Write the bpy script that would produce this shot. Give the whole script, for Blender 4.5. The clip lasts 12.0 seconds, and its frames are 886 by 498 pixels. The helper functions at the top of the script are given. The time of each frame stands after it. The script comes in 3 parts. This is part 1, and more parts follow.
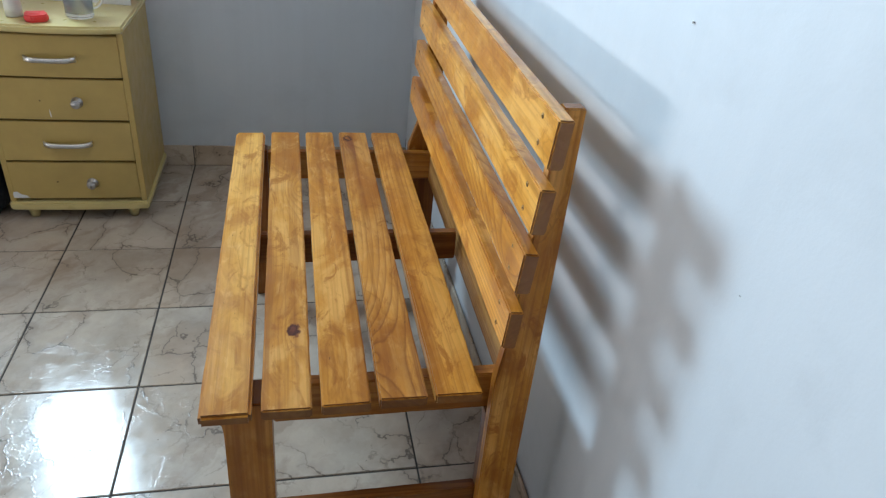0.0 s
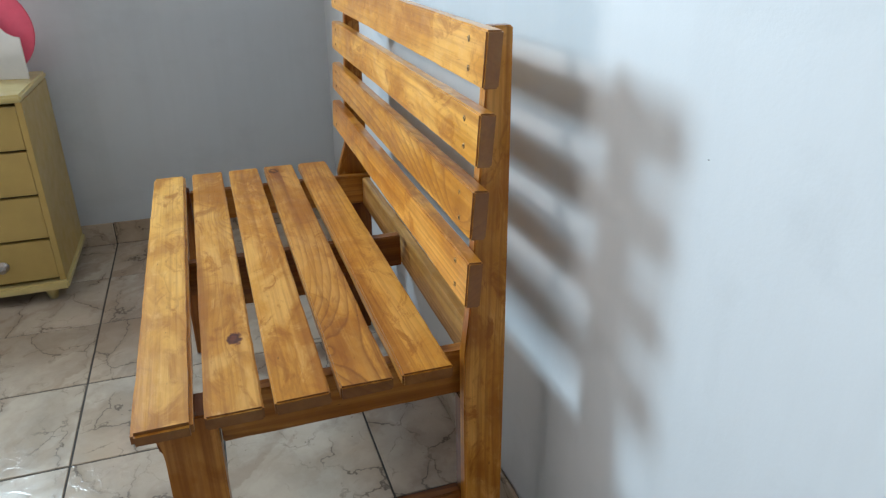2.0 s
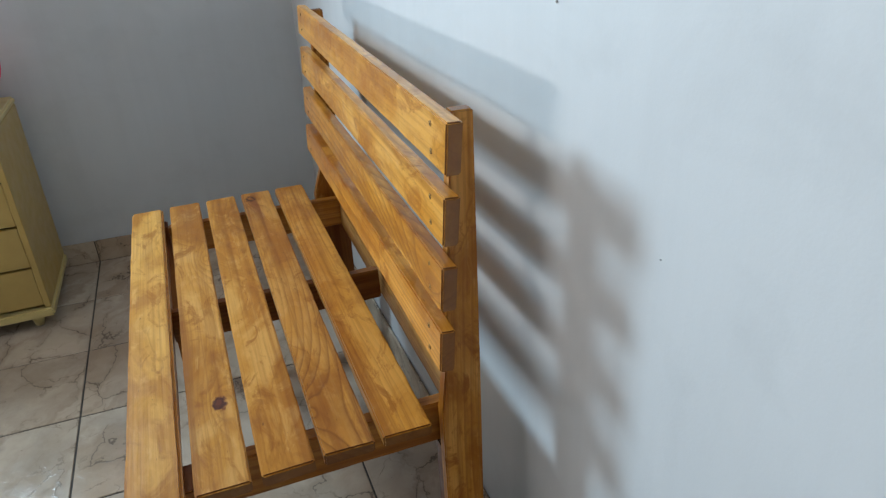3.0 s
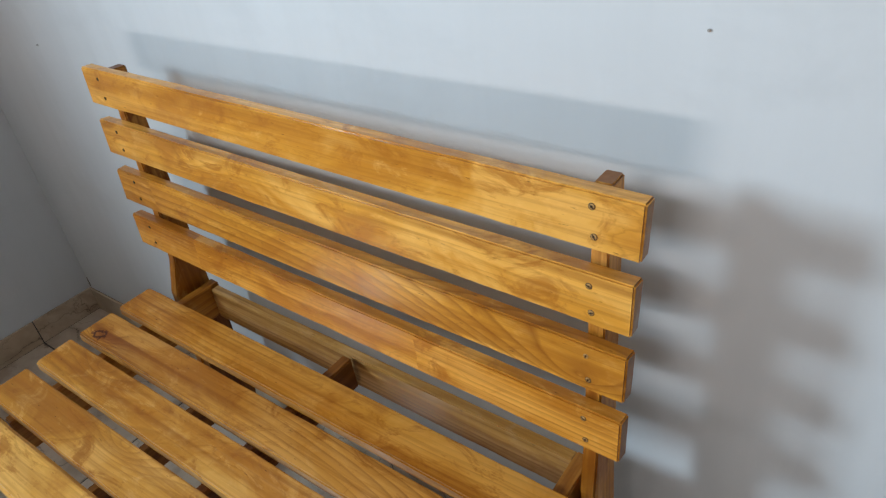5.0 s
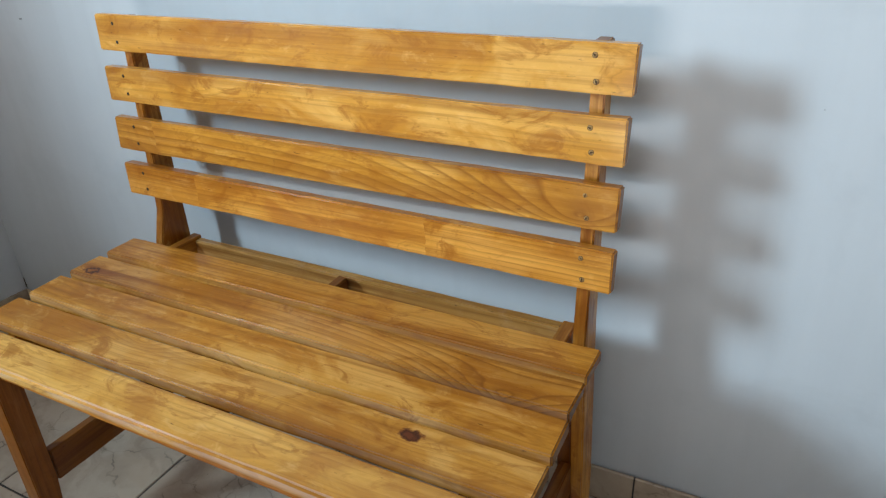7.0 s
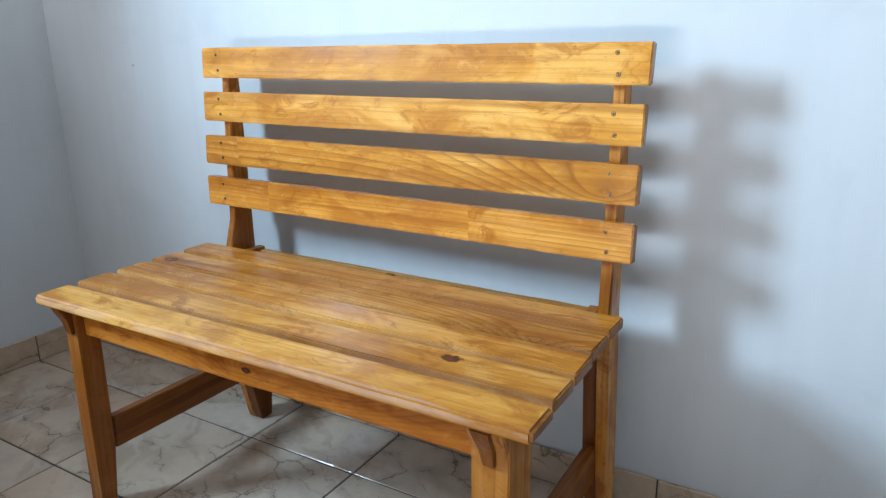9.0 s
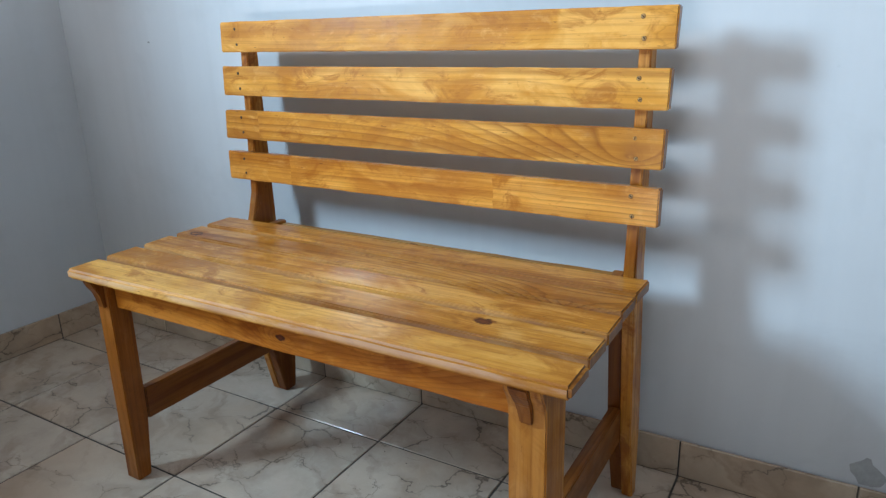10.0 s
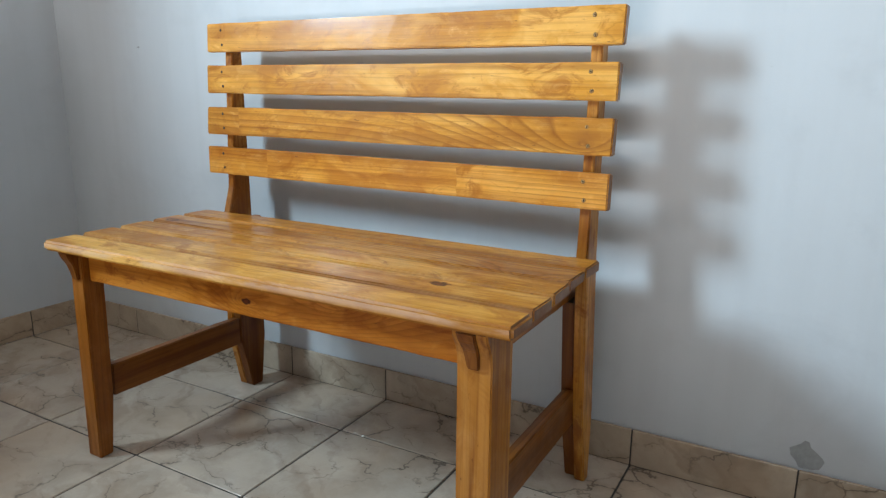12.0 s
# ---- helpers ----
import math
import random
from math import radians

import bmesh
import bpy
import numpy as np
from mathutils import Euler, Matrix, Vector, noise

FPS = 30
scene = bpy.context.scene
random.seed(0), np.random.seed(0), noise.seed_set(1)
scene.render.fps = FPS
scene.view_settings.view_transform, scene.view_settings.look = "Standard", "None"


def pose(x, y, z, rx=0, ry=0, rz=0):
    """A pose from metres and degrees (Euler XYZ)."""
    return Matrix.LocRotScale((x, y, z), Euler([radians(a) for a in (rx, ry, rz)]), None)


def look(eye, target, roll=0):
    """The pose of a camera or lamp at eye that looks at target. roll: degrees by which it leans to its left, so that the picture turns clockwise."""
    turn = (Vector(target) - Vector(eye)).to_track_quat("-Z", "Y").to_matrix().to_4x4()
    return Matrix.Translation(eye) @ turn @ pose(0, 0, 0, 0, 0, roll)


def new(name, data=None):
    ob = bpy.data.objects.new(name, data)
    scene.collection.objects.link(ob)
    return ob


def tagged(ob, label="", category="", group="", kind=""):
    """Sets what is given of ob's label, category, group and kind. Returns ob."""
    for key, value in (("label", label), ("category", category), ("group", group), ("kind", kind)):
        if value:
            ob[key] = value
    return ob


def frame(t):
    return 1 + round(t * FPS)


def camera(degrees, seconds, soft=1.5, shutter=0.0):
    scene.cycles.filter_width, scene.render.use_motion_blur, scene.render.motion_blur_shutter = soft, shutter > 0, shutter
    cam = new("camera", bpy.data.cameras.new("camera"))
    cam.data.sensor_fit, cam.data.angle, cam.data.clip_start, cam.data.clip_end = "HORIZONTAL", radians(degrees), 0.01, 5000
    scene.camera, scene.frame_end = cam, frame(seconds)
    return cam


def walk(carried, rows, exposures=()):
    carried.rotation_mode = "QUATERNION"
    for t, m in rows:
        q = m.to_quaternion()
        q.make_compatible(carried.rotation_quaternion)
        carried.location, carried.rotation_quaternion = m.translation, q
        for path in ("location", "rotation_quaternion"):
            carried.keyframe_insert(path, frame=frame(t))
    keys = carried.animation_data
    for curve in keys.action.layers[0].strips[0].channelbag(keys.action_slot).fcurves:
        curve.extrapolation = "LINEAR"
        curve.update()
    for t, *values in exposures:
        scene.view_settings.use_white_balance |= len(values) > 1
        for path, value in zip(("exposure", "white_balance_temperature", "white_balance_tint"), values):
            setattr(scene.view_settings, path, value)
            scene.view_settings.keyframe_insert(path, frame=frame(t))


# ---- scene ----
cam = camera(66.0, 12.0, 1.3)
PATH = [
    (0, (2.483, -0.434, 1.17), (0.832, -0.013, 0.123), 6.3),
    (0.5, (2.524, -0.443, 1.098), (0.896, 0.19, 0.122), 5.5),
    (1, (2.503, -0.448, 0.996), (0.855, 0.141, 0.027), 1.8),
    (1.5, (2.493, -0.454, 0.952), (0.816, 0.106, 0.016), 2.1),
    (2, (2.495, -0.433, 0.986), (0.774, 0.165, 0.161), -0.1),
    (2.5, (2.497, -0.4, 1.0), (0.778, 0.228, 0.193), -2.0),
    (3, (2.47, -0.398, 1.122), (0.805, 0.216, 0.2), -2.3),
    (3.2, (2.449, -0.415, 1.151), (0.794, 0.228, 0.232), -2.6),
    (4.8, (2.004, -0.625, 1.21), (0.898, 0.608, 0.089), -5.6),
    (5, (1.973, -0.654, 1.228), (0.908, 0.62, 0.114), -7.6),
    (5.5, (1.996, -0.758, 1.244), (0.905, 0.594, 0.252), -4.7),
    (6, (1.995, -0.871, 1.223), (0.942, 0.547, 0.285), -4.6),
    (6.5, (1.948, -0.988, 1.197), (1.05, 0.474, 0.169), -3.5),
    (7, (1.963, -0.998, 1.061), (1.12, 0.574, 0.156), -2.7),
    (7.2, (1.96, -1.021, 1.009), (1.158, 0.573, 0.106), -2.8),
    (8.8, (2.029, -1.167, 0.855), (1.004, 0.446, 0.267), -1.8),
    (9, (2.052, -1.212, 0.878), (1.07, 0.444, 0.337), -0.7),
    (9.5, (2.01, -1.228, 0.89), (1.038, 0.446, 0.385), -1.1),
    (10, (2.026, -1.251, 0.863), (1.045, 0.386, 0.265), -1.7),
    (10.5, (2.106, -1.288, 0.869), (1.17, 0.398, 0.339), -3.2),
    (11, (2.127, -1.314, 0.839), (1.183, 0.365, 0.301), -2.7),
    (11.5, (2.124, -1.319, 0.785), (1.105, 0.341, 0.334), -1.4),
    (12, (2.105, -1.316, 0.754), (1.148, 0.382, 0.303), 0.5),
]
EXPOSURES = [(0, -0.20, 6200, 11), (0.5, -0.27, 6200, 11), (1, -0.16, 6400, 11), (2, -0.11, 6550, 11), (3, -0.43, 6600, 11), (5, -0.57, 6850, 15), (5.5, -0.61, 6700, 13), (6.5, -0.58, 6600, 11),
             (7, -0.41, 6500, 11), (9, -0.03, 6050, 11), (9.5, -0.28, 6050, 11), (11, -0.27, 6250, 11), (12, -0.23, 6550, 11)]
walk(cam, [(t, look(eye, target, roll)) for t, eye, target, roll in PATH], EXPOSURES)

# ---- world, light ----
world = bpy.data.worlds.new("sky")
scene.world = world
world.use_nodes = True
sky = world.node_tree.nodes.new("ShaderNodeTexSky")
sky.sky_type, sky.sun_disc, sky.sun_elevation, sky.sun_rotation = "NISHITA", False, radians(50), radians(200)
world.node_tree.links.new(sky.outputs[0], world.node_tree.nodes["Background"].inputs[0])
world.node_tree.nodes["Background"].inputs[1].default_value = 0.06
scene.view_settings.exposure = 0.0

ROOM_X, ROOM_Y, ROOM_Z = 4.1, 3.5, 2.8
WIN = (-1.63, -1.24, 1.17, 1.87)      # window in the west wall: y0, y1, z0, z1
SOUTH = (1.0, 2.3, -0.05, 2.05)      # doorway in the south wall: x0, x1, z0, z1


def area_lamp(name, m, sx, sy, watts, colour, spread):
    lamp = bpy.data.lights.new(name, "AREA")
    lamp.shape, lamp.size, lamp.size_y, lamp.energy, lamp.color, lamp.spread = "RECTANGLE", sx, sy, watts, colour, radians(spread)
    ob = new(name, lamp)
    ob.matrix_world = m
    return ob


# skylight falling in through the west window, and light thrown up from the sunlit ground outside the south doorway
area_lamp("window_daylight", look((-0.02, -1.435, 1.53), (2.6, -0.05, 0.75)), 0.27, 0.54, 26.8, (0.62, 0.85, 1.0), 102)
area_lamp("terrace_daylight", pose(1.62, -ROOM_Y - 1.0, 0.02, 180, 0, 0), 1.5, 1.5, 365, (0.98, 0.965, 0.935), 180)


# ---- materials ----
def material(name):
    m = bpy.data.materials.new(name)
    m.use_nodes = True
    return m, m.node_tree, m.node_tree.nodes["Principled BSDF"]


def node(nt, kind, *inputs, operation="", noise_dimensions="", feature=""):
    """A node with its first inputs set or linked in order; a None leaves one as it is."""
    n = nt.nodes.new("ShaderNode" + kind)
    if operation:
        n.operation = operation
    if noise_dimensions:
        n.noise_dimensions = noise_dimensions
    if feature:
        n.feature = feature
    for socket, value in zip(n.inputs, inputs):
        if value is None:
            continue
        if isinstance(value, bpy.types.NodeSocket):
            nt.links.new(value, socket)
        else:
            socket.default_value = value
    return n


def calc(nt, op, a, b=0.0, c=0.0):
    return node(nt, "Math", a, b, c, operation=op).outputs[0]


def ramp(nt, value, *stops):
    n = node(nt, "ValToRGB", value)
    e = n.color_ramp.elements
    while len(e) < len(stops):
        e.new(0.5)
    for el, (at, col) in zip(e, stops):
        el.position, el.color = at, (*col, 1) if len(col) == 3 else (col[0],) * 3 + (1,)
    return n.outputs[0]


def mix(nt, fac, a, b, blend="MIX"):
    n = nt.nodes.new("ShaderNodeMix")
    n.data_type, n.blend_type = "RGBA", blend
    for i, value in ((0, fac), (6, a), (7, b)):
        if isinstance(value, bpy.types.NodeSocket):
            nt.links.new(value, n.inputs[i])
        else:
            n.inputs[i].default_value = value if i == 0 else (*value, 1)
    return n.outputs[2]


def noise_at(nt, vec, scale, detail=3.0, rough=0.5, distort=0.0):
    n = node(nt, "TexNoise", vec)
    for key, value in (("Scale", scale), ("Detail", detail), ("Roughness", rough), ("Distortion", distort)):
        n.inputs[key].default_value = value
    return n.outputs[0]


def bump(nt, bsdf, height, strength, distance):
    b = node(nt, "Bump")
    b.inputs["Strength"].default_value, b.inputs["Distance"].default_value = strength, distance
    nt.links.new(height, b.inputs["Height"])
    nt.links.new(b.outputs[0], bsdf.inputs["Normal"])


def scaled(nt, vec, s):
    return node(nt, "VectorMath", vec, s, operation="MULTIPLY").outputs[0]


def own_coords(nt, spread):
    """Object coordinates, shifted by a chance amount for each object."""
    co = node(nt, "TexCoord").outputs["Object"]
    rnd = node(nt, "ObjectInfo").outputs["Random"]
    shift = node(nt, "VectorMath", node(nt, "CombineXYZ", rnd, calc(nt, "FRACT", calc(nt, "MULTIPLY", rnd, 7.31)), calc(nt, "FRACT", calc(nt, "MULTIPLY", rnd, 13.7))).outputs[0], (spread,) * 3, operation="MULTIPLY").outputs[0]
    return co, node(nt, "VectorMath", co, shift, operation="ADD").outputs[0], rnd


def pine(name, knots=(), tone=(1, 1, 1), joints=(), grain=(90, 0.03, 1.6, 5.0), lines=0.6, streaks=0.6, blot=0.7, tail=None, worn_glint=0.0, swirls=(), gloss=0.3):
    """Varnished pine with its grain along local x. knots: (x, y, radius); joints: x where lengths are glued end to end;
    grain: rings a metre, the metres that they stray, and the noise that bends them, along and across; swirls: (x, y,
    reach), places that the rings run round;
    tail: (x, y, length) of a dark resin streak that trails away from a knot; worn_glint: how far the long edges are
    paled, by wear and by a painted highlight."""
    m, nt, bsdf = material(name)
    co, p, rnd = own_coords(nt, 9.0)
    sep = node(nt, "SeparateXYZ", co).outputs
    piece = 0.0
    for j in joints:
        piece = calc(nt, "ADD", calc(nt, "GREATER_THAN", calc(nt, "ADD", sep[0], calc(nt, "MULTIPLY", noise_at(nt, scaled(nt, co, (0.0, 60.0, 60.0)), 1.0, 1.0), 0.010)), j), piece)
    if joints:
        p = node(nt, "VectorMath", p, scaled(nt, node(nt, "CombineXYZ", piece, piece, piece).outputs[0], (3.7, 1.37, 2.3)), operation="ADD").outputs[0]
    own = node(nt, "SeparateXYZ", p).outputs
    # growth rings: bands across the board, straying slowly along it and bent round knots and swirls
    stray = calc(nt, "MULTIPLY", calc(nt, "SUBTRACT", noise_at(nt, scaled(nt, p, (grain[2], grain[3], grain[3])), 1.0, 1.0, 0.35), 0.5), 2.0 * grain[1])
    rings = calc(nt, "ADD", calc(nt, "ADD", own[1], calc(nt, "MULTIPLY", own[2], 0.8)), stray)
    near = 0.0
    for kx, ky, r in [*knots, *swirls]:
        dx = calc(nt, "MULTIPLY", calc(nt, "SUBTRACT", sep[0], kx), 0.36)
        dy = calc(nt, "SUBTRACT", sep[1], ky)
        d = calc(nt, "SQRT", calc(nt, "ADD", calc(nt, "MULTIPLY", dx, dx), calc(nt, "MULTIPLY", dy, dy)))
        pull = calc(nt, "POWER", 2.718, calc(nt, "DIVIDE", d, -1.6 * r))
        rings = calc(nt, "ADD", rings, calc(nt, "MULTIPLY", pull, max(0.055, 3.0 * r)))
        near = calc(nt, "MAXIMUM", near, calc(nt, "MULTIPLY", pull, 2.6))
    rings = calc(nt, "ADD", rings, calc(nt, "MULTIPLY", noise_at(nt, scaled(nt, p, (0.6, 26.0, 26.0)), 1.0, 0.0), 0.012))
    rings = calc(nt, "ADD", rings, calc(nt, "MULTIPLY", noise_at(nt, scaled(nt, p, (9.0, 60.0, 60.0)), 1.0, 2.0), 0.0035))
    rings = calc(nt, "FRACT", calc(nt, "MULTIPLY", rings, grain[0]))
    late = ramp(nt, rings, (0.0, (0.0,)), (0.30, (0.08,)), (0.72, (0.50,)), (0.86, (1.0,)), (0.94, (0.55,)), (1.0, (0.0,)))
    shown = ramp(nt, noise_at(nt, scaled(nt, p, (1.6, 9.0, 9.0)), 1.0, 2.0, 0.5), (0.40, (0.10,)), (0.62, (1.0,)))
    pore = noise_at(nt, scaled(nt, p, (3.5, 190.0, 190.0)), 1.0, 3.0, 0.6)
    streak = noise_at(nt, scaled(nt, p, (0.9, 42.0, 42.0)), 1.0, 4.0, 0.6)
    wide = noise_at(nt, scaled(nt, p, (1.1, 15.0, 15.0)), 1.0, 2.0, 0.5)
    cloud = noise_at(nt, scaled(nt, p, (5.0, 10.0, 10.0)), 1.0, 5.0, 0.55, 0.6)
    soak = noise_at(nt, scaled(nt, p, (12.0, 24.0, 24.0)), 1.0, 6.0, 0.68, 0.9)
    speck = noise_at(nt, scaled(nt, p, (60.0, 240.0, 240.0)), 1.0, 2.0, 0.5)
    base = ramp(nt, wide, (0.34, (0.480, 0.190, 0.0150)), (0.50, (0.570, 0.252, 0.0240)), (0.66, (0.650, 0.315, 0.0420)))
    base = mix(nt, ramp(nt, cloud, (0.40, (0.7 * blot,)), (0.50, (0.0,))), base, (0.365, 0.126, 0.0075))
    base = mix(nt, ramp(nt, cloud, (0.53, (0.0,)), (0.62, (0.65 * blot,))), base, (0.740, 0.390, 0.0700))
    base = mix(nt, ramp(nt, soak, (0.36, (0.75 * blot,)), (0.46, (0.0,))), base, (0.330, 0.108, 0.0070))
    base = mix(nt, ramp(nt, soak, (0.56, (0.0,)), (0.68, (0.55 * blot,))), base, (0.760, 0.410, 0.0850))
    base = mix(nt, ramp(nt, streak, (0.36, (0.9 * streaks,)), (0.50, (0.0,))), base, (0.270, 0.084, 0.0065))
    base = mix(nt, ramp(nt, streak, (0.54, (0.0,)), (0.68, (0.5 * streaks,))), base, (0.740, 0.385, 0.0700))
    # thin dark lines where the varnish ran and dried
    tide = calc(nt, "MULTIPLY", ramp(nt, calc(nt, "ABSOLUTE", calc(nt, "SUBTRACT", cloud, 0.515)), (0.0, (0.38,)), (0.008, (0.2,)), (0.020, (0.0,))), ramp(nt, noise_at(nt, scaled(nt, p, (4.0, 9.0, 9.0)), 1.0, 2.0), (0.50, (0.0,)), (0.60, (blot,))))
    base = mix(nt, tide, base, (0.250, 0.080, 0.0060))
    base = mix(nt, calc(nt, "MULTIPLY", calc(nt, "MULTIPLY", late, calc(nt, "MINIMUM", calc(nt, "MAXIMUM", shown, near), 1.0)), lines), base, (0.200, 0.058, 0.0050))
    base = mix(nt, ramp(nt, pore, (0.36, (0.3,)), (0.48, (0.0,))), base, (0.270, 0.088, 0.0070))
    base = mix(nt, ramp(nt, speck, (0.21, (0.8,)), (0.29, (0.0,))), base, (0.120, 0.040, 0.0060))
    face = node(nt, "SeparateXYZ", node(nt, "TexCoord").outputs["Normal"]).outputs
    if worn_glint:
        # long edges worn to pale wood in places, their highlight painted in as well
        glint_mask = calc(nt, "MULTIPLY", ramp(nt, calc(nt, "ABSOLUTE", face[1]), (0.25, (0,)), (0.36, (1,)), (0.94, (1,)), (0.98, (0.3,))), ramp(nt, noise_at(nt, scaled(nt, p, (7.0, 30.0, 30.0)), 1.0, 4.0, 0.6), (0.40, (0.15,)), (0.50, (worn_glint,))))
        glint_mask = calc(nt, "MULTIPLY", glint_mask, ramp(nt, calc(nt, "MULTIPLY", calc(nt, "ADD", sep[2], 0.01), 50.0), (0.22, (0.0,)), (0.55, (1.0,))))
        base = mix(nt, glint_mask, base, (0.68, 0.53, 0.34))
    # end grain drinks the stain
    base = mix(nt, ramp(nt, calc(nt, "ABSOLUTE", face[0]), (0.93, (0,)), (0.98, (0.85,))), base, (0.165, 0.060, 0.0140))
    seg = node(nt, "TexWhiteNoise", noise_dimensions="1D")
    nt.links.new(calc(nt, "ADD", calc(nt, "MULTIPLY", rnd, 17.0), piece), seg.inputs["W"])
    lift = calc(nt, "ADD", 0.90, calc(nt, "MULTIPLY", seg.outputs[0], 0.18))
    base = mix(nt, 1.0, base, node(nt, "CombineXYZ", lift, calc(nt, "POWER", lift, 1.3), lift).outputs[0], "MULTIPLY")
    if tuple(tone) != (1, 1, 1):
        base = mix(nt, 1.0, base, tone, "MULTIPLY")
    if tail:
        tx = calc(nt, "SUBTRACT", sep[0], tail[0])
        ty = calc(nt, "DIVIDE", calc(nt, "ABSOLUTE", calc(nt, "SUBTRACT", sep[1], tail[1])), calc(nt, "ADD", 0.010, calc(nt, "MULTIPLY", tx, 0.10)))
        along = ramp(nt, calc(nt, "DIVIDE", tx, tail[2]), (0.0, (0,)), (0.06, (0.85,)), (0.5, (0.5,)), (1.0, (0,)))
        base = mix(nt, calc(nt, "MULTIPLY", along, ramp(nt, calc(nt, "ADD", ty, calc(nt, "MULTIPLY", calc(nt, "SUBTRACT", streak, 0.5), 3.0)), (0.5, (1,)), (1.1, (0,)))), base, (0.20, 0.055, 0.012))
    for kx, ky, r in knots:
        dx = calc(nt, "MULTIPLY", calc(nt, "SUBTRACT", sep[0], kx), 0.60)
        dy = calc(nt, "SUBTRACT", sep[1], ky)
        d = calc(nt, "SQRT", calc(nt, "ADD", calc(nt, "MULTIPLY", dx, dx), calc(nt, "MULTIPLY", dy, dy)))
        d = calc(nt, "DIVIDE", calc(nt, "ADD", d, calc(nt, "MULTIPLY", calc(nt, "SUBTRACT", noise_at(nt, co, 130.0, 3.0), 0.5), r * 1.1)), r)
        inside, rim = (0.2, 1.0) if tail else (0.95, 0.85)
        base = mix(nt, ramp(nt, d, (0.9, (0.55,)), (1.9, (0.0,))), base, (0.260, 0.075, 0.012))
        base = mix(nt, ramp(nt, d, (0.0, (inside,)), (0.45, (inside,)), (0.62, (rim,)), (0.80, (rim * 0.6,)), (1.05, (0,))), base, (0.105, 0.022, 0.010))
        base = mix(nt, ramp(nt, calc(nt, "ABSOLUTE", calc(nt, "SUBTRACT", d, 0.62)), (0.0, (0.95,)), (0.28, (0.0,))), base, (0.045, 0.010, 0.006))
    nt.links.new(base, bsdf.inputs["Base Color"])
    wear = noise_at(nt, p, 24.0, 4.0, 0.6)
    nt.links.new(ramp(nt, wear, (0.3, (0.34,)), (0.7, (0.50,))), bsdf.inputs["Roughness"])
    bsdf.inputs["Specular IOR Level"].default_value = 0.14
    bsdf.inputs["Coat Weight"].default_value = gloss
    nt.links.new(ramp(nt, wear, (0.3, (0.12,)), (0.7, (0.26,))), bsdf.inputs["Coat Roughness"])
    ripple = noise_at(nt, scaled(nt, p, (6.0, 26.0, 26.0)), 1.0, 3.0, 0.5)
    bump(nt, bsdf, calc(nt, "ADD", calc(nt, "MULTIPLY", pore, 0.5), calc(nt, "ADD", calc(nt, "MULTIPLY", ripple, 1.6), calc(nt, "MULTIPLY", wear, 0.8))), 0.4, 0.0014)
    return m


